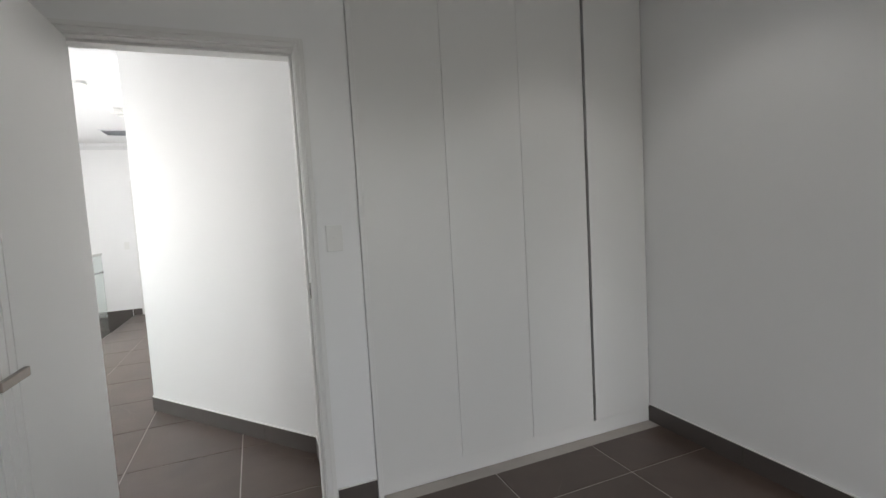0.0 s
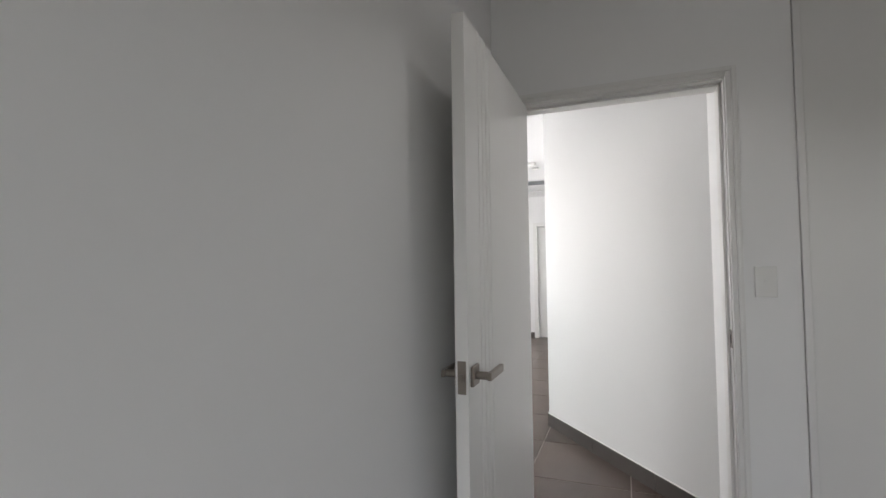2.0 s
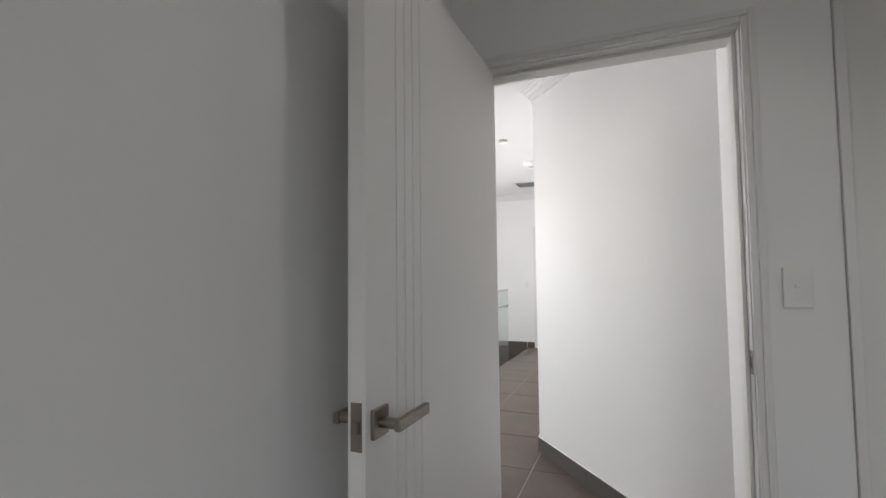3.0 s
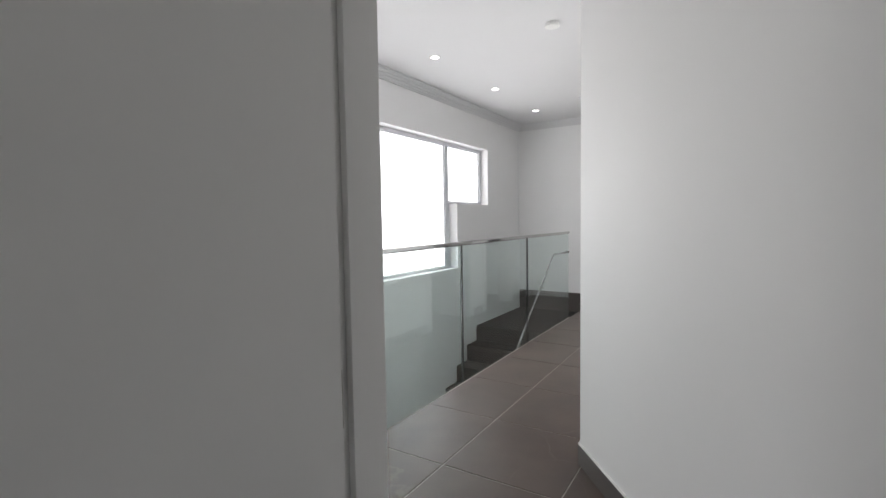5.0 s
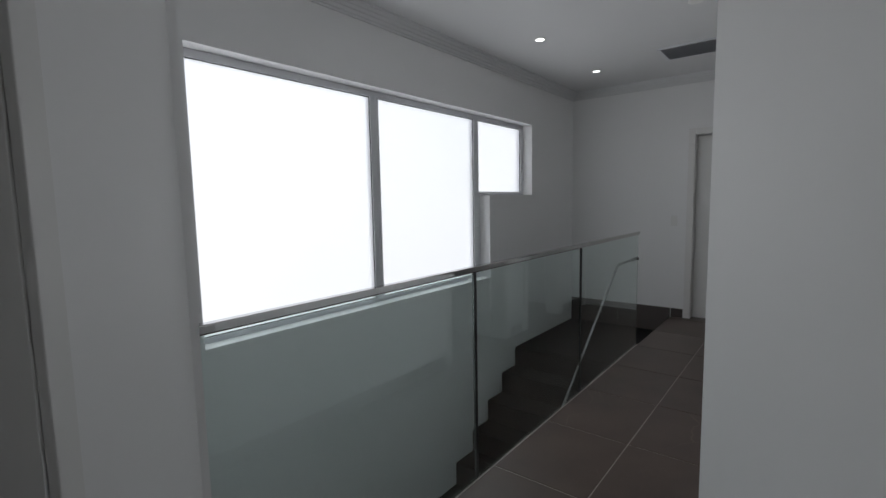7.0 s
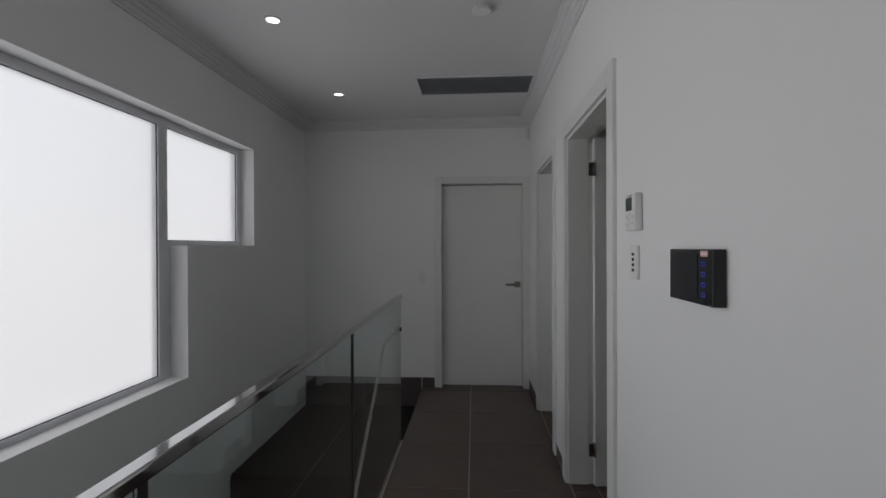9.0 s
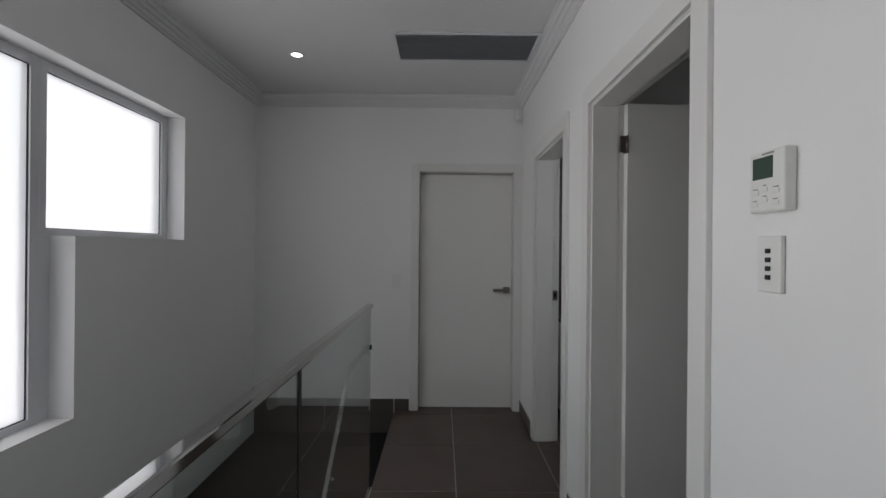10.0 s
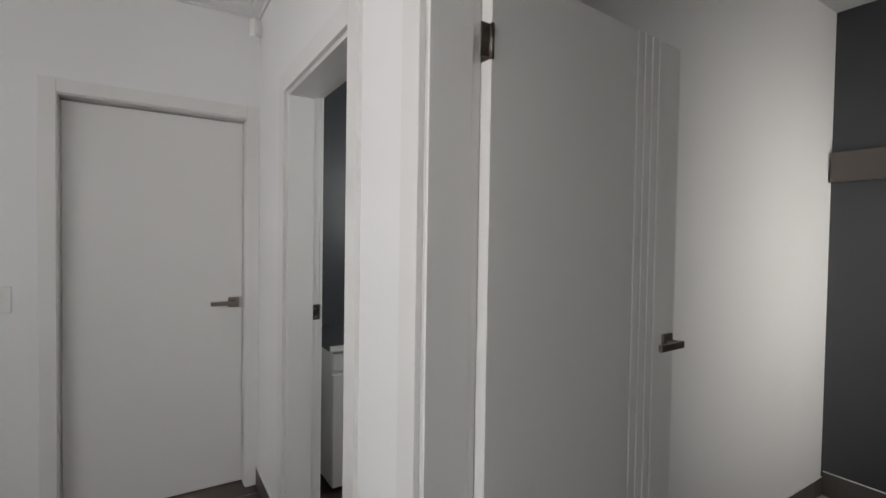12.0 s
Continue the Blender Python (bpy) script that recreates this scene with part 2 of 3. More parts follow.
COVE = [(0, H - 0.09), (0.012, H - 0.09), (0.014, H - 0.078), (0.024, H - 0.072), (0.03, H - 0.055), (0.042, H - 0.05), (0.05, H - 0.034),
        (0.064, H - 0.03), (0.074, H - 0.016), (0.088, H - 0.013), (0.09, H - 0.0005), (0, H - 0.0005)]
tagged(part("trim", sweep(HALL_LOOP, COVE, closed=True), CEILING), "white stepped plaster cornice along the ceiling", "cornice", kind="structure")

# ---- walls ----
V0 = -2.9                      # floor of the storey below
wall("wall_far", (LX - 0.2, 0), (0.3, 0), 0.16, V0, H, [(LX * -1 + 0.2 - 0.9, LX * -1 + 0.2 - 0.05, 0, 2.06)])
wall("wall_right", (0, -0.0), DIAG_A, 0.15, -0.2, H, [(0.605, 1.425, 0, 2.06), (1.84, 2.76, 0, 2.06)])
wall("wall_splay_right", DIAG_A, DIAG_B, 0.14, -0.2, H)
wall("wall_stub", DIAG_B, (1.02, -6.43), 0.14, -0.2, H)
WIN_A, WIN_S, WIN_B = 4.70, 1.96, 1.10
MULLION = -2.02
wall("wall_stairs", (LX, -5.5), (LX, 0), 0.26, V0, H,
     [(5.5 - WIN_A, 5.5 - WIN_S, 0.63, 2.18), (5.5 - WIN_S, 5.5 - WIN_B, 1.425, 2.18)])
wall("wall_stairs_end", (SPL_B[0] + 0.02, SPL_B[1]), (LX, SPL_B[1]), 0.12, V0, H)
SPL = math.dist(SPL_A, SPL_B)
JAMB2 = SPL - 0.51
wall("wall_splay_left", SPL_A, SPL_B, 0.175, -0.2, H, [(JAMB2 - 0.925, JAMB2 + 0.02, 0, 2.06)])
YB = -6.55                     # bedroom face of the door wall
wall("wall_bedroom_door", (0.05, YB), (1.22, YB), 0.12, -0.2, H, [(0.10, 0.965, 0, 2.06)])
wall("wall_robe_recess", (1.22, -5.93), (2.92, -5.93), 0.1, -0.2, H)
wall("wall_robe_side", (1.22, YB + 0.12), (1.22, -5.93), 0.06, -0.2, H)
wall("wall_bedroom_left", (0.05, -11.4), (0.05, YB + 0.1), 0.12, -0.2, H)
# both bedroom window openings are unseen, cut to admit the fill lamps
wall("wall_bedroom_right", (2.92, -5.8), (2.92, -11.4), 0.12, -0.2, H, [(2.4, 4.0, 0.85, 2.15)])
wall("wall_bedroom_back", (2.92, -11.4), (0.05, -11.4), 0.12, -0.2, H, [(0.3, 2.35, 0.83, 2.17)])
# rooms beside the hall
wall("wall_side_room", (0.15, -1.70), (2.9, -1.70), 0.1, 0, H)
# opening is out of view, made only to hold the fill lamp
wall("wall_side_room_back", (2.9, -3.9), (0.17, -3.9), 0.1, 0, H, [(0.3, 1.35, 0.72, 1.98)])
wall("wall_side_room_window", (2.69, -1.70), (2.69, -3.9), 0.12, 0, H, label="smooth charcoal wall", mat=BATH)
wall("wall_bathroom", (0.14, 0.25), (2.4, 0.25), 0.1, 0, H, label="charcoal tiled bathroom wall", mat=BATH)
wall("wall_bathroom_end", (2.4, 0.3), (2.4, -1.6), 0.1, 0, H,  label="charcoal tiled bathroom wall", mat=BATH)
# second bedroom
wall("wall_second_room", (-3.1, -7.9), (-3.1, -5.42), 0.1, 0, H)
wall("wall_second_room_north", (-3.1, -5.42), (-2.3, -5.42), 0.1, 0, H)
# supposed window, unseen; its opening surrounds the second room's fill
wall("wall_second_room_back", (0.0, -7.9), (-3.1, -7.9), 0.1, 0, H, [(1.9, 3.0, 1.0, 2.1)])
# storey below
wall("wall_below_hall", (-1.02, 0), (-1.02, -5.4), 0.1, V0, -0.2)
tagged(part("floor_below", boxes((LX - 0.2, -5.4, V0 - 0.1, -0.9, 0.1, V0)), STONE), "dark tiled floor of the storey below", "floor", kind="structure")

# ---- floors ----
EDGE = -1.075                  # floor edge along the stair opening
slab = tagged(part("floor", boxes((EDGE, -5.3, -0.2, 0.2, 0.0, -0.0025), (-0.9, -6.6, -0.2, 1.2, -5.3, -0.0025), (0.2, -5.3, -0.2, 0.7, -4.9, -0.0025), (0.0, -11.5, -0.2, 3.0, -6.6, -0.0025),
                                  (1.2, -6.6, -0.2, 3.0, -5.9, -0.0025), (0.2, -4.0, -0.2, 2.85, 0.3, -0.0025), (-3.2, -8.0, -0.2, 0.0, -6.6, -0.0025),
                                  (-3.2, -6.6, -0.2, -0.9, -5.3, -0.0025), (-0.95, 0.0, -0.2, 0.2, 0.3, -0.0025)), GROUT),
              "brown-grey porcelain tiled floor with pale grout", "floor", kind="structure")


def clip(poly, axis, value, keep):
    out = []
    for i, p in enumerate(poly):
        q = poly[(i + 1) % len(poly)]
        a, b = (p[axis] - value) * keep, (q[axis] - value) * keep
        if a >= 0:
            out.append(p)
        if a * b < 0:
            s = a / (a - b)
            out.append((p[0] + (q[0] - p[0]) * s, p[1] + (q[1] - p[1]) * s))
    return out


def area(poly):
    return abs(sum(p[0] * q[1] - q[0] * p[1] for p, q in zip(poly, poly[1:] + poly[:1]))) / 2


def tiled(parent, region, x0, dx, y0, dy, gap=0.006):
    """Square tiles with their own edges, cut to the outline of the region."""
    xs, ys = [p[0] for p in region], [p[1] for p in region]
    for i in range(math.floor((min(xs) - x0) / dx), math.ceil((max(xs) - x0) / dx)):
        for j in range(math.floor((min(ys) - y0) / dy), math.ceil((max(ys) - y0) / dy)):
            a, b, c, d = x0 + i * dx + gap / 2, x0 + (i + 1) * dx - gap / 2, y0 + j * dy + gap / 2, y0 + (j + 1) * dy - gap / 2
            poly = region
            for axis, value, keep in ((0, a, 1), (0, b, -1), (1, c, 1), (1, d, -1)):
                poly = clip(poly, axis, value, keep) if len(poly) > 2 else []
            if len(poly) < 3 or area(poly) < 0.0008:
                continue
            cx, cy = sum(p[0] for p in poly) / len(poly), sum(p[1] for p in poly) / len(poly)
            lift = random.uniform(-0.0004, 0.0004)
            bm = bmesh.new()
            low = [bm.verts.new((p[0] - cx, p[1] - cy, -0.006)) for p in poly]
            mid = [bm.verts.new((p[0] - cx, p[1] - cy, lift - 0.0010)) for p in poly]
            top = [bm.verts.new(((p[0] - cx) * 0.995, (p[1] - cy) * 0.995, lift)) for p in poly]
            for r, s in ((low, mid), (mid, top)):
                for k in range(len(poly)):
                    q = (k + 1) % len(poly)
                    bm.faces.new((r[k], r[q], s[q], s[k]))
            bm.faces.new(top)
            bmesh.ops.recalc_face_normals(bm, faces=bm.faces)
            part("tile", bm, TILE, parent, m=pose(cx, cy, 0))


# ---- skirting ----
def skirting(points, z0=0.0, z1=0.1):
    """Cut floor tiles set as skirting along a wall, room to the right, with a thin joint between pieces."""
    root = thing("baseboard", "brown-grey tile skirting with a white caulk line on top", "skirting", kind="structure")
    for p, q in zip(points, points[1:]):
        length = math.dist(p, q)
        m = plan(p, q)
        at = 0.0
        while at < length - 0.02:
            end = min(length, at + 0.598)
            part("skirting_tile", boxes((at, -0.011, z0 + 0.001, end - 0.002, -0.0005, z1)), SKIRT, root, m=m)
            at += 0.6
        part("caulk_line", boxes((0, -0.010, z1, length, -0.0005, z1 + 0.004)), CAULK, root, m=m)
    return root


skirting([(EDGE, 0), (-0.95, 0)])
skirting([(0, -1.535), (0, -1.755)])
skirting([(0, -0.0), (0, -0.535)])
skirting([(0, -2.835), DIAG_A, DIAG_B, (1.02, -6.43)])
MID = Vector(SPL_A) + (Vector(SPL_B) - Vector(SPL_A)) * ((JAMB2 + 0.06) / SPL)
skirting([(MID.x, MID.y), SPL_B])
skirting([(2.92, YB + 0.02), (2.92, -11.4)])
skirting([(0.05, -11.4), (0.05, YB)])
skirting([(1.04, YB), (1.22, YB)])
skirting([(LX, 0), (EDGE, 0)], -0.19, 0.1)
skirting([(-3.1, -7.9), (-3.1, -5.42), (-2.3, -5.42)])
skirting([(0.2, -1.70), (2.68, -1.70)])


# ---- doors ----
def door_frame(name, p, q, width, depth, head, label, face=0.075, back=0.06, plain_hinge=False, moulded=False):
    """Door lining, stops and architraves round an opening whose near edge is at p; the wall's body is on the left of p-q."""
    root = thing(name, label, "door frame", plan(p, q), kind="structure")
    for x0, x1 in ((-0.02, 0.0), (width, width + 0.02)):
        part("jamb", boxes((x0, 0.001, 0.002, x1, depth - 0.001, head), bevel=0.0015), GLOSS, root)
    part("head_jamb", boxes((-0.02, 0.001, head, width + 0.02, depth - 0.001, head + 0.018), bevel=0.0015), GLOSS, root)
    for y, s, f in ((0.0, -1, face), (depth, 1, back)):
        t = 0.016 * s
        lo, hi = min(y, y + t), max(y, y + t)
        for x0, x1 in ((-f - 0.004, -0.004), (width + 0.004, width + f + 0.004)):
            if plain_hinge and s < 0 and x0 < 0:
                continue
            part("architrave", boxes((x0, lo, 0.002, x1, hi, head + f + 0.004), bevel=0.002), GLOSS, root)
        part("architrave", boxes((-0.003, lo, head + 0.004, width + 0.003, hi, head + f + 0.004), bevel=0.002), GLOSS, root)
        if moulded:
            lo, hi = min(y + t, y + t * 1.5), max(y + t, y + t * 1.5)
            for x0, x1 in (() if plain_hinge and s < 0 else ((-f + 0.008, -f * 0.55),)) + ((width + f * 0.55, width + f - 0.008),):
                part("bead", boxes((x0, lo, 0.002, x1, hi, head + f - 0.006), bevel=0.002), GLOSS, root)
            part("bead", boxes((-f * 0.55 + 0.001, lo, head + f * 0.55, width + f * 0.55 - 0.001, hi, head + f - 0.006), bevel=0.002), GLOSS, root)
    return root


def stops(root, width, head, y0, y1):
    for x0, x1 in ((0.0005, 0.012), (width - 0.012, width - 0.0005)):
        part("door_stop", boxes((x0, y0, 0.003, x1, y1, head - 0.001), bevel=0.0015), GLOSS, root)
    part("door_stop", boxes((0.013, y0, head - 0.012, width - 0.013, y1, head - 0.0005), bevel=0.0015), GLOSS, root)


def strike(root, x, y, side, z=1.02):
    plate = part("strike_plate", boxes((x, y - 0.018, z - 0.035, x + 0.002 * side, y + 0.018, z + 0.035), bevel=0.0006), NICKEL, root, "brushed nickel strike plate")
    # no real recess: a black patch on the plate paints the hole's darkness
    part("latch_hole_patch", boxes((x + 0.0021 * side, y - 0.009, z - 0.017, x + 0.003 * side, y + 0.009, z + 0.017)), GASKET, plate)


def door_leaf(name, label, m, width, height, grooves=True, handles=(1, -1), hinges=(1.85, 1.0, 0.2), lever=1, lock=1.01):
    """A flush leaf in local space: hinge edge at x = 0, lock edge at x = width, body from y = 0 to 0.038."""
    root = thing(name, label, "door", m, group="doors", kind="structure")
    part("core", boxes((0, 0.004, 0.008, width, 0.034, height)), GLOSS, root)
    cuts = [width - 0.245, width - 0.205, width - 0.165, width - 0.125] if grooves else []
    edges = [0.0] + cuts + [width]
    for y0, y1 in ((0.0, 0.004), (0.034, 0.038)):
        for a, b in zip(edges, edges[1:]):
            part("face_panel", boxes((a + (0.0025 if a > 0 else 0), y0, 0.008, b - (0.0025 if b < width else 0), y1, height), bevel=0.001), GLOSS, root)
    for s in handles:
        y = 0.038 if s > 0 else 0.0
        x, z = width - 0.045, lock
        h = part("door_handle", boxes((x - 0.028, min(y, y + 0.009 * s), z - 0.028, x + 0.028, max(y, y + 0.009 * s), z + 0.028), bevel=0.002),
                 NICKEL, root, "brushed nickel lever handle on a square rose")
        part("neck", disc(x, y + 0.03 * s, z, 0.011, 0.045, 24, "y"), NICKEL, h)
        a, b = (x - 0.12, x + 0.014) if lever > 0 else (x - 0.014, x + 0.125)
        part("lever", boxes((a, min(y + 0.043 * s, y + 0.056 * s), z - 0.011, b, max(y + 0.043 * s, y + 0.056 * s), z + 0.011), bevel=0.002), NICKEL, h)
    part("latch_plate", boxes((width, 0.007, lock - 0.045, width + 0.0015, 0.031, lock + 0.045)), NICKEL, root, "brushed nickel latch plate")
    part("latch_bolt", boxes((width + 0.0015, 0.012, lock - 0.011, width + 0.011, 0.026, lock + 0.011), bevel=0.002), NICKEL, root)
    for z in hinges:
        hg = part("hinge", boxes((-0.0025, 0.003, z - 0.038, 0.0, 0.036, z + 0.038)), NICKEL, root, "brushed nickel butt hinge")
        part("hinge_pin", disc(-0.003, -0.004, z, 0.0055, 0.08, 16), NICKEL, hg, smooth=True)
        part("hinge_flap", boxes((-0.034, -0.002, z - 0.038, -0.004, 0.0, z + 0.038)), NICKEL, hg)
    return root


# closed door at the end of the hall
f = door_frame("door_frame_1", (-0.875, 0), (0, 0), 0.805, 0.16, 2.04, "white painted door frame with flat architraves", face=0.065)
stops(f, 0.805, 2.04, 0.117, 0.15)
door_leaf("door_1", "closed flush white door with a nickel lever handle", pose(-0.872, 0.073, 0), 0.799, 2.03, grooves=False, hinges=(), lock=1.03)

# open doorway with the grooved door folded back
f = door_frame("door_frame_2", (0, -1.862), (0, -2.69), 0.876, 0.15, 2.05, "white painted door frame with flat architraves", face=0.085)
stops(f, 0.876, 2.05, 0.002, 0.118)
door_leaf("door_2", "open white door with four vertical grooves and nickel handle", pose(0.15, -1.902, 0, 0, 0, 3.5), 0.83, 2.045, hinges=(1.86, 0.22), lock=1.075)

# bathroom doorway
f = door_frame("door_frame_3", (0, -0.628), (0, -1.405), 0.777, 0.15, 2.04, "white painted door frame with flat architraves", face=0.085)
stops(f, 0.777, 2.04, 0.002, 0.118)
strike(f, 0.0, 0.137, 1, 1.055)
door_leaf("door_3", "white door standing open against the bathroom wall", pose(0.19, -1.398, 0, 0, 0, -2), 0.77, 2.03)

# bedroom door
f = door_frame("door_frame_4", (0.172, YB), (1, YB), 0.818, 0.12, 2.045, "white painted door frame with moulded architraves", face=0.04, back=0.05, plain_hinge=True, moulded=True)
stops(f, 0.818, 2.045, 0.045, 0.118)
strike(f, 0.818, 0.02, -1)
door_leaf("door_4", "white door with four vertical grooves standing open into the bedroom", pose(0.174, YB - 0.004, 0, 0, 0, -90.5), 0.876, 2.03, handles=(1, -1))

# second bedroom doorway in the splayed wall
u = (Vector(SPL_B) - Vector(SPL_A)).normalized()
p2 = Vector(SPL_A) + u * (JAMB2 - 0.905)
f = door_frame("door_frame_5", (p2.x, p2.y), SPL_B, 0.905, 0.175, 2.04, "white painted door frame in the splayed wall", face=0.05)
stops(f, 0.905, 2.04, 0.165, 0.173)
strike(f, 0.905, 0.148, -1, 1.035)

# ---- bedroom wardrobe ----
robe = thing("built_in_wardrobe", "tall built-in wardrobe with four white laminate doors, one ajar", "wardrobe")
part("carcass", boxes((1.237, YB + 0.03, 0.0, 1.25, -5.94, H - 0.002), (2.89, YB + 0.03, 0.0, 2.915, -5.94, H - 0.002), (1.25, -5.96, 0.0, 2.89, -5.94, H - 0.002)), LAMINATE, robe)
part("plinth", boxes((1.222, YB + 0.012, 0.001, 2.916, YB + 0.03, 0.088), bevel=0.001), LAMINATE, robe)
part("end_strip", boxes((1.222, YB - 0.012, 0.0, 1.247, YB + 0.03, H - 0.002), bevel=0.002), LAMINATE, robe)
XS = [1.249, 1.667, 2.09, 2.512, 2.914]
for k in range(4):
    right = XS[k + 1] - (0.018 if k == 2 else 0.0009)
    part("wardrobe_door", boxes((XS[k] + 0.0009, YB + 0.008, 0.09, right, YB + 0.026, H - 0.02), bevel=0.0012), LAMINATE, robe)


# ---- stair window ----
win = thing("window_1", "stepped frosted window in a pale aluminium frame", "window", kind="structure")
GX = LX - 0.125
for y0, y1, z0, z1 in ((-WIN_A, -3.33, 0.63, 2.18), (-3.33, MULLION, 0.63, 2.18), (MULLION, -WIN_B, 1.425, 2.18)):
    side = 0.06 if y1 > -1.5 else 0.045
    part("window_frame", boxes((GX - 0.03, y0, z0, GX + 0.018, y0 + 0.035, z1), (GX - 0.03, y1 - side, z0, GX + 0.018, y1, z1),
                               (GX - 0.03, y0 + 0.035, z0, GX + 0.018, y1 - side, z0 + 0.03), (GX - 0.03, y0 + 0.035, z1 - 0.045, GX + 0.018, y1 - side, z1), bevel=0.0015), ALU, win)
    part("gasket", boxes((GX + 0.004, y0 + 0.035, z0 + 0.03, GX + 0.009, y0 + 0.039, z1 - 0.045), (GX + 0.004, y1 - side - 0.004, z0 + 0.03, GX + 0.009, y1 - side, z1 - 0.045),
                         (GX + 0.004, y0 + 0.039, z0 + 0.03, GX + 0.009, y1 - side - 0.004, z0 + 0.034), (GX + 0.004, y0 + 0.039, z1 - 0.049, GX + 0.009, y1 - side - 0.004, z1 - 0.045)), GASKET, win)
    pane = part("pane", boxes((GX - 0.004, y0 + 0.028, z0 + 0.028, GX + 0.003, y1 - side + 0.003, z1 - 0.043)), FROST, win, "white frosted glass pane")
    pane.visible_shadow = False
part("frame_packer", boxes((GX - 0.03, MULLION, 0.63, GX + 0.014, -WIN_S, 1.425)), ALU, win)

# ---- glass balustrade ----
BX = -1.092
bal = thing("glass_balustrade", "frameless green-tinted glass balustrade with a polished steel top rail", "balustrade")
for y0, y1 in ((-5.255, -3.972), (-3.952, -2.668), (-2.648, -1.312)):
    pane = part("glass_panel", boxes((BX - 0.006, y0, -0.14, BX + 0.006, y1, 1.035), bevel=0.0012), GLASS, bal, "clear green-edged glass panel")
    pane.visible_shadow = False
for y in (-3.962, -2.658):
    part("joint", boxes((BX - 0.009, y - 0.010, -0.14, BX + 0.009, y + 0.010, 1.033)), GASKET, bal)
part("top_rail", boxes((BX - 0.018, -5.26, 1.036, BX + 0.018, -1.30, 1.064), bevel=0.005), STEEL, bal, "polished steel top rail")
for y in (-5.0, -4.2, -3.7, -2.9, -2.4, -1.55):
    part("clamp", disc(BX + 0.004, y, -0.07, 0.022, 0.026, 24, "x"), STEEL, bal)
tagged(part("floor_edge_trim", boxes((EDGE - 0.006, -5.26, -0.2, EDGE - 0.001, -1.30, 0.002)), GROUT), "pale edge strip of the floor beside the glass", "edge strip", kind="structure")

# handrail on the stair side of the glass
rail = thing("stair_handrail", "polished steel stair handrail fixed to the glass", "handrail")
RAIL = [(-1.312, 0.812), (-1.79, 0.812), (-1.83, 0.79), (-2.8, 0.03), (-5.0, -1.69)]


def bar(points, x, w, h):
    bm = bmesh.new()
    loops = []
    for y, z in points:
        loops.append([bm.verts.new((x + a, y, z + b)) for a, b in ((-w, -h), (w, -h), (w, h), (-w, h))])
    for a, b in zip(loops, loops[1:]):
        for k in range(4):
            bm.faces.new((a[k], a[(k + 1) % 4], b[(k + 1) % 4], b[k]))
    bm.faces.new(loops[0][::-1])
    bm.faces.new(loops[-1])
    bmesh.ops.recalc_face_normals(bm, faces=bm.faces)
    return bm


part("rail", bar(RAIL, BX - 0.028, 0.008, 0.010), STEEL, rail)
for y, z in ((-1.4, 0.802), (-2.2, 0.49), (-3.1, -0.215)):
    part("bracket", disc(BX - 0.014, y, z, 0.008, 0.018, 20, "x"), STEEL, rail)
part("end_cap", boxes((BX - 0.04, -1.311, 0.798, BX + 0.012, -1.300, 0.826), bevel=0.002), GASKET, rail)

# ---- stairs ----
st = thing("staircase", "dark tiled stairs going down from a landing", "stairs", kind="structure")
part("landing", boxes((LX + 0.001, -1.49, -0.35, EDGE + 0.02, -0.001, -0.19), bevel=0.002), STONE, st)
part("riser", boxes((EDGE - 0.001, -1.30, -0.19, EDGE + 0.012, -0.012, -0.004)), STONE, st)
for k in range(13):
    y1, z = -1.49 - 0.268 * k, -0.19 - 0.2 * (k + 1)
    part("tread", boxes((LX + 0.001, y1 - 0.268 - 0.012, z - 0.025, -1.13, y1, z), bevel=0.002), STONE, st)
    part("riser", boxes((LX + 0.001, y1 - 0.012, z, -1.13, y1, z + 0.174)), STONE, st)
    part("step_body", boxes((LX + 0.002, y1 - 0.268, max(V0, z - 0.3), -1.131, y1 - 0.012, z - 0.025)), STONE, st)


# ---- ceiling fittings ----
def downlight(x, y, group="hall downlights"):
    root = thing("downlight", "small round recessed ceiling downlight, switched on", "downlight", pose(x, y, H), group=group)
    part("trim_ring", ring(0, 0, -0.0003, 0.036, 0.048, 0.005), PLASTIC, root, smooth=True)
    part("lens", disc(0, 0, -0.0025, 0.0355, 0.004), LAMP, root, "glowing white lens")


for y in (-3.375, -2.138, -0.865):
    downlight(-1.665, y)
for x, y in BEDROOM_LIGHTS:
    downlight(x, y, "bedroom downlights")

vent = thing("ceiling_vent", "rectangular grey return-air grille in a pale frame", "air vent")
x0, x1, y0, y1 = -0.995, -0.09, -1.215, -0.79
part("frame", boxes((x0, y0, H - 0.012, x0 + 0.022, y1, H - 0.0005), (x1 - 0.022, y0, H - 0.012, x1, y1, H - 0.0005),
                    (x0 + 0.022, y0, H - 0.012, x1 - 0.022, y0 + 0.022, H - 0.0005), (x0 + 0.022, y1 - 0.022, H - 0.012, x1 - 0.022, y1, H - 0.0005), bevel=0.002), ALU, vent)
part("backing", boxes((x0 + 0.02, y0 + 0.02, H - 0.003, x1 - 0.02, y1 - 0.02, H - 0.001)), GRILLE, vent)
for k in range(17):
    y = y0 + 0.03 + k * 0.0222
    bm = boxes((x0 + 0.022, -0.0085, -0.001, x1 - 0.022, 0.0085, 0.001))
    bmesh.ops.rotate(bm, verts=bm.verts, matrix=Matrix.Rotation(radians(25), 3, "X"))
    bmesh.ops.translate(bm, verts=bm.verts, vec=(0, y, H - 0.0095))
    part("slat", bm, GRILLE, vent)

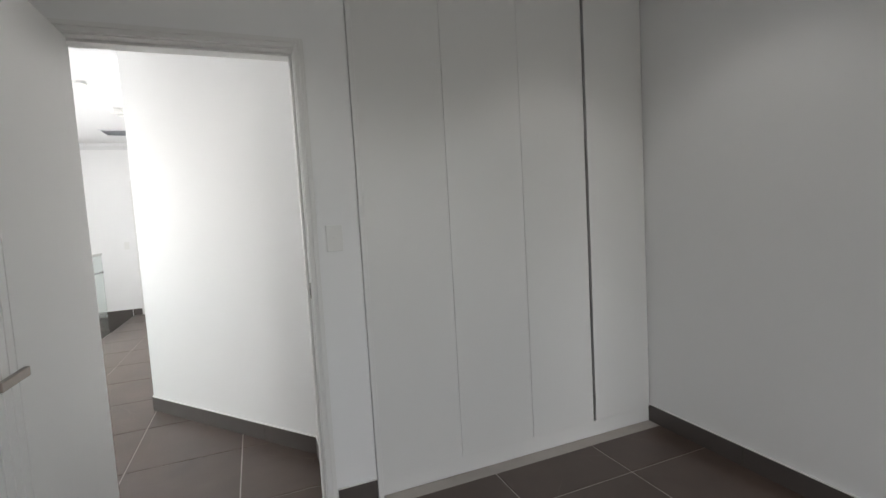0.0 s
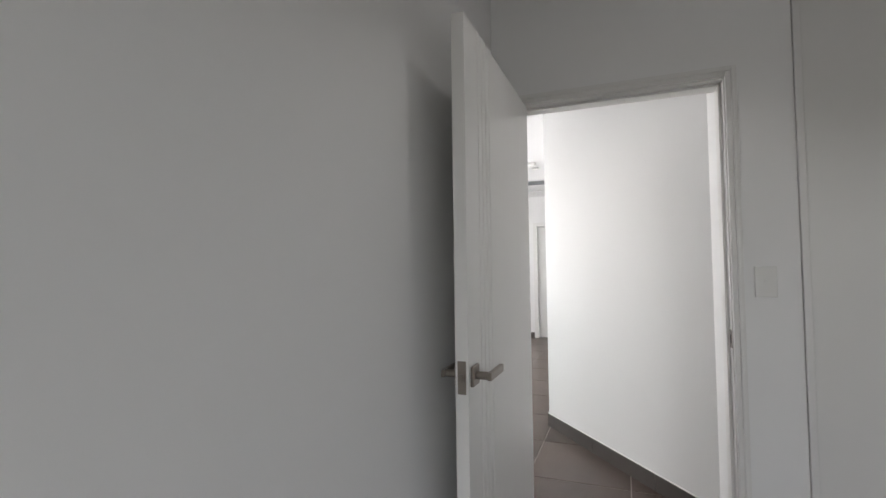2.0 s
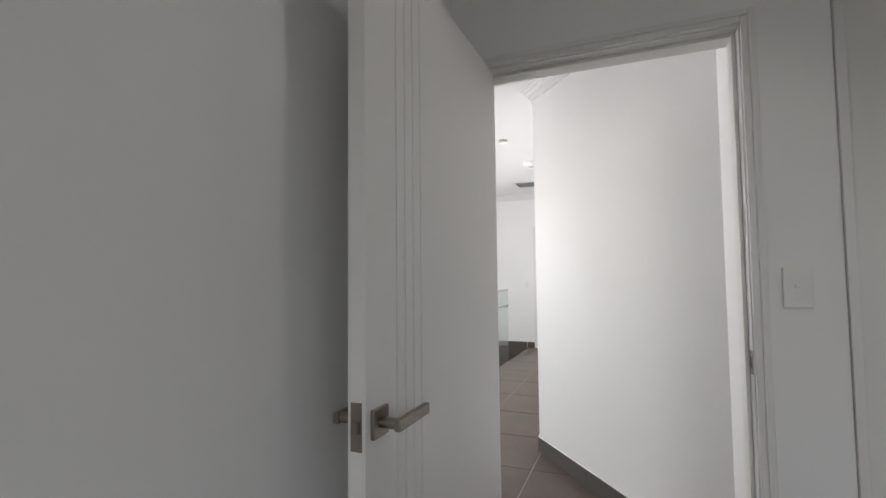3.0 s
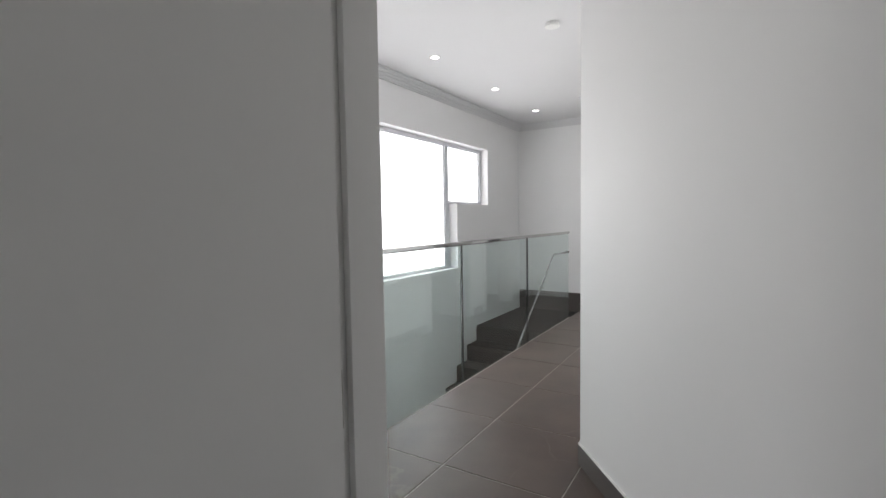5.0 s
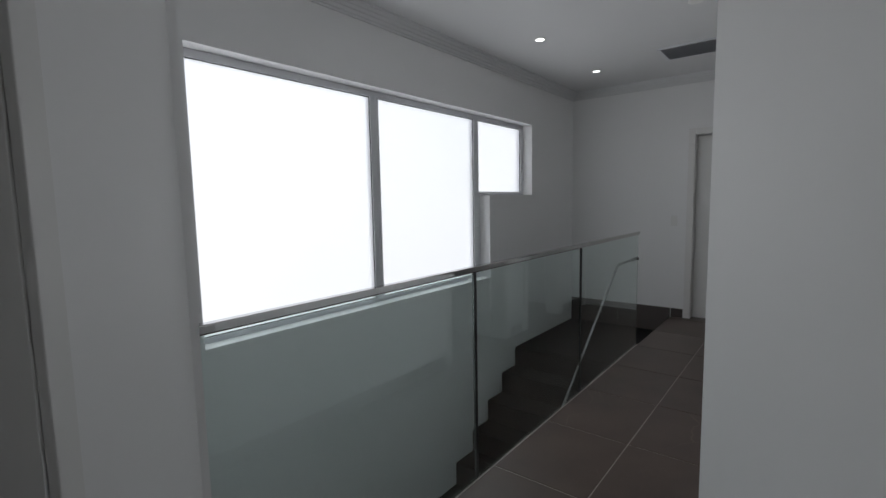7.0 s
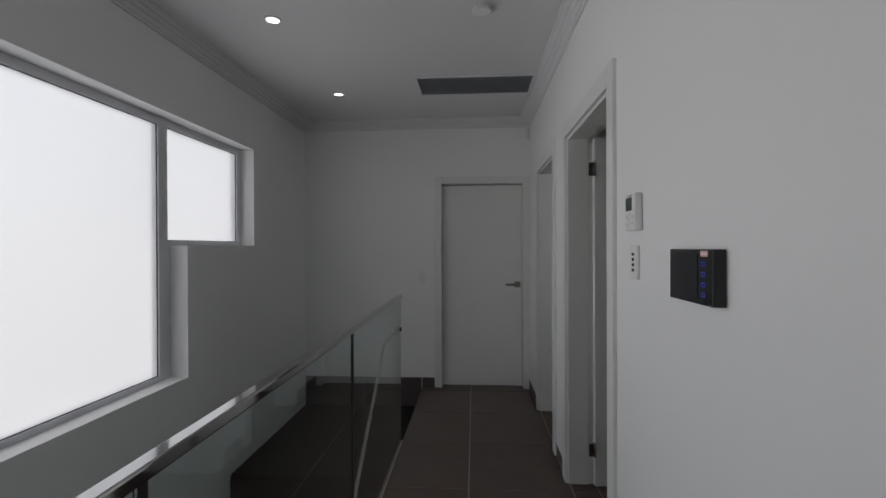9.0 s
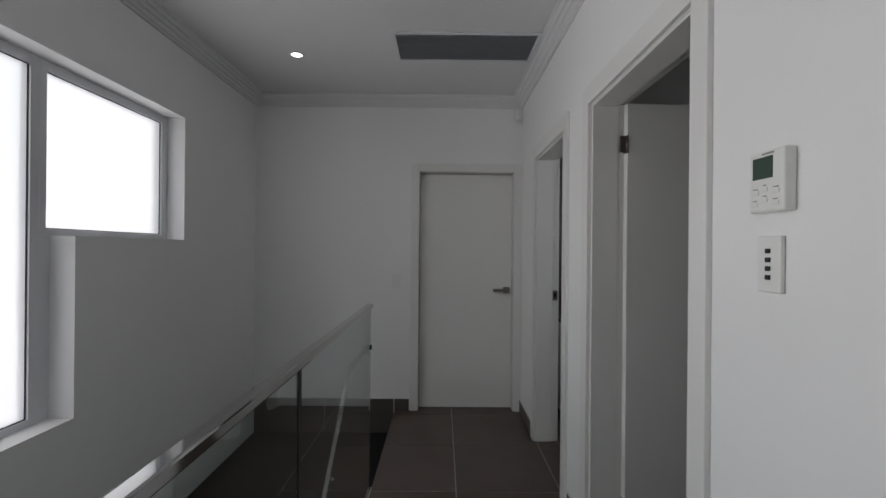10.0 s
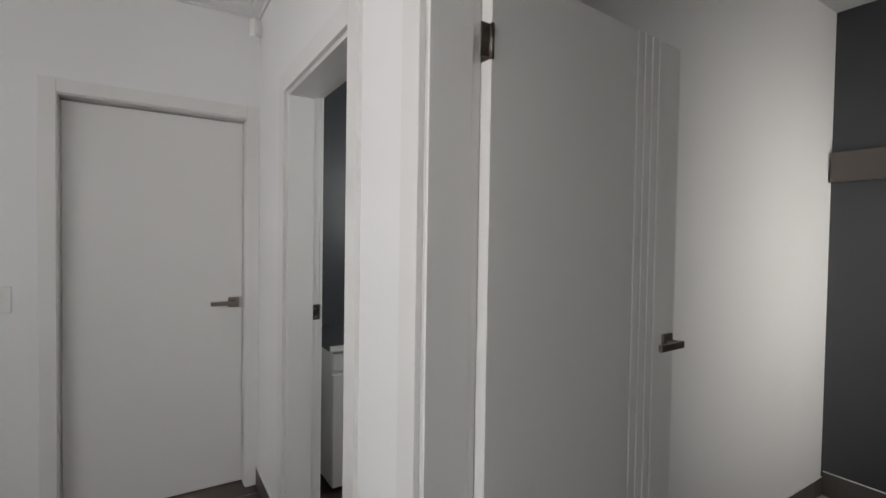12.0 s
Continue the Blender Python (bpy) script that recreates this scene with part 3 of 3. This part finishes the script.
for x, y, r, deep in ((-0.5, -2.48, 0.058, 0.04), (-0.51, -2.19, 0.05, 0.014), (-0.55, -3.49, 0.055, 0.014)):
    s = thing("smoke_detector", "round white plastic smoke detector on the ceiling", "smoke detector", pose(x, y, H), group="ceiling detectors")
    part("base", disc(0, 0, -0.005, r * 0.9, 0.009, bevel=0.002), PLASTIC, s, smooth=True)
    part("louvre_band", disc(0, 0, -0.0115, r * 0.84, 0.004), INK, s)
    part("sensing_head", disc(0, 0, -0.0135 - deep / 2, r, deep, bevel=0.005), PLASTIC, s, smooth=True)
    if deep > 0.02:
        part("test_lamp", disc(r * 0.45, -r * 0.45, -0.0135 - deep, 0.004, 0.003, 16), INK, s)

pir = thing("alarm_sensor", "small white alarm sensor high in the corner", "alarm sensor", pose(-0.03, -0.045, 2.525, 0, 0, 40))
part("housing", boxes((-0.028, -0.02, -0.05, 0.028, 0.02, 0.05), bevel=0.008), PLASTIC, pir)
part("lens", boxes((-0.021, -0.026, -0.036, 0.021, -0.018, 0.004), bevel=0.005), GLOSS, pir)


# ---- wall controls ----
def switch_plate(m, w, h, buttons, label):
    root = thing("light_switch", label, "light switch", m)
    part("plate", boxes((0, -0.012, 0, w, -0.0005, h), bevel=0.0025), PLASTIC, root)
    for x, z in buttons:
        part("rocker", boxes((x - 0.008, -0.0155, z - 0.005, x + 0.008, -0.0115, z + 0.005), bevel=0.0015), PLASTIC, root)
    return root


switch_plate(pose(1.07, YB, 1.185), 0.072, 0.116, [(0.036, 0.062)], "white single light switch plate on the bedroom wall")
switch_plate(pose(-1.102, 0, 1.045), 0.066, 0.118, [(0.033, 0.08), (0.033, 0.045)], "white double light switch plate beside the hall door")

# right wall: local x runs towards the camera's start, away from the far wall; y points out of the wall
R = lambda y, z: Matrix.Translation((0, y, z)) @ Matrix.Rotation(radians(-90), 4, "Z")
th = thing("air_conditioner_control", "white wall controller with a small dark display", "thermostat", R(-3.006, 1.462))
part("housing", boxes((0, -0.026, 0, 0.104, -0.0005, 0.125), bevel=0.005), PLASTIC, th)
part("display", boxes((0.014, -0.0275, 0.068, 0.072, -0.026, 0.112)), LCD, th, "dark green display")
for x, z, w in ((0.01, 0.036, 0.022), (0.04, 0.042, 0.018), (0.07, 0.036, 0.022), (0.01, 0.012, 0.02), (0.04, 0.02, 0.018), (0.07, 0.012, 0.02)):
    part("button", boxes((x, -0.0278, z, x + w, -0.026, z + 0.009), bevel=0.0008), GLOSS, th)
    part("print_bar", boxes((x + 0.004, -0.0268, z + 0.011, x + w - 0.004, -0.0258, z + 0.0135)), INK, th)
part("print_bar", boxes((0.04, -0.0266, 0.116, 0.075, -0.0258, 0.12)), INK, th)

kp = thing("light_switch", "white four-gang switch plate with black rockers", "light switch", R(-3.01, 1.298))
part("plate", boxes((0, -0.01, 0, 0.07, -0.0005, 0.116), bevel=0.0025), PLASTIC, kp)
for k in range(4):
    part("rocker", boxes((0.028, -0.014, 0.026 + k * 0.018, 0.041, -0.0095, 0.036 + k * 0.018), bevel=0.0015), GASKET, kp, "black rocker")

ic = thing("video_intercom", "black glossy video intercom screen with blue keys", "intercom", R(-3.392, 1.274))
part("housing", boxes((0, -0.03, 0, 0.227, -0.0005, 0.129), bevel=0.003), BLACK, ic)
part("screen", boxes((0.014, -0.0308, 0.012, 0.156, -0.030, 0.116)), BLACK, ic)
for k in range(4):
    z = 0.018 + 0.0235 * k
    part("key", boxes((0.172, -0.0308, z, 0.193, -0.030, z + 0.012)), BLUE, ic, "blue lit key")
    part("key_mark", boxes((0.177, -0.0312, z + 0.004, 0.188, -0.0308, z + 0.008)), BLACK, ic)
part("sticker", boxes((0.17, -0.0308, 0.112, 0.204, -0.030, 0.125)), RED, ic, "small pink sticker")
part("sticker_print", boxes((0.174, -0.0312, 0.116, 0.2, -0.0308, 0.121)), PLASTIC, ic)

# ---- bathroom vanity ----
van = thing("bathroom_vanity", "white wall-hung vanity with a pale top", "vanity")
part("body", boxes((0.32, -0.32, 0.04, 1.3, 0.245, 0.66), bevel=0.002), LAMINATE, van)
part("drawer_front", boxes((0.322, -0.34, 0.04, 1.298, -0.321, 0.655), bevel=0.002), LAMINATE, van)
part("drawer_front", boxes((0.322, -0.335, 0.675, 1.298, -0.321, 0.77), bevel=0.002), LAMINATE, van)
part("top", boxes((0.30, -0.335, 0.785, 1.32, 0.245, 0.815), bevel=0.003), BATH, van, "charcoal stone top")
part("front_edge", boxes((0.30, -0.35, 0.785, 1.32, -0.336, 0.817), bevel=0.003), LAMINATE, van)
part("upper_body", boxes((0.32, -0.32, 0.66, 1.3, 0.245, 0.785)), GLOSS, van)

# ---- side room ----
ledge = thing("wall_ledge", "dull taupe ledge across the charcoal wall", "ledge")
part("fascia", boxes((2.640, -3.72, 1.745, 2.652, -1.712, 1.905), bevel=0.003), TAUPE, ledge)
part("top_board", boxes((2.6525, -3.72, 1.892, 2.6895, -1.712, 1.905), bevel=0.002), TAUPE, ledge)
part("underside", boxes((2.6525, -3.72, 1.745, 2.6895, -1.712, 1.753)), TAUPE, ledge)
skirting([(2.69, -1.712), (2.69, -3.9)], 0.0, 0.13)

# ---- second bedroom ----
rb = thing("built_in_wardrobe", "white side panel of a built-in wardrobe beyond the doorway", "wardrobe")
RM = plan((p2.x + u.x * 0.93, p2.y + u.y * 0.93), SPL_B) @ pose(0, 0.18, 0)
part("side_panel", boxes((0.0, 0.0, 0.09, 0.03, 0.38, H - 0.002), bevel=0.002), LAMINATE, rb, m=RM)
part("plinth", boxes((0.004, 0.0, 0.001, 0.03, 0.37, 0.088)), LAMINATE, rb, m=RM)
part("edge_strip", boxes((-0.001, 0.3805, 0.09, 0.031, 0.383, H - 0.002)), LAMINATE, rb, m=RM)
part("end_door", boxes((0.032, 0.37, 0.09, 0.45, 0.388, H - 0.02), bevel=0.001), LAMINATE, rb, m=RM)

# ---- floor tiles ----
tiled(slab, [(EDGE, 0.1), (0.16, 0.1), (0.16, -4.7), (1.15, -5.9), (1.15, -6.45), (0.96, -6.62), (2.93, -6.62), (2.93, -11.4), (0.04, -11.4), (0.04, -6.56), (-1.05, -5.32), (EDGE, -5.26)],
      -0.588, 0.6, -3.195, 0.62)
tiled(slab, [(0.165, 0.2), (2.5, 0.2), (2.5, -3.9), (0.165, -3.9)], -0.588, 0.6, -3.195, 0.62)
tiled(slab, [(-3.1, -5.4), (-1.1, -5.4), (-0.2, -6.4), (-0.2, -7.9), (-3.1, -7.9)], -0.588, 0.6, -3.195, 0.62)
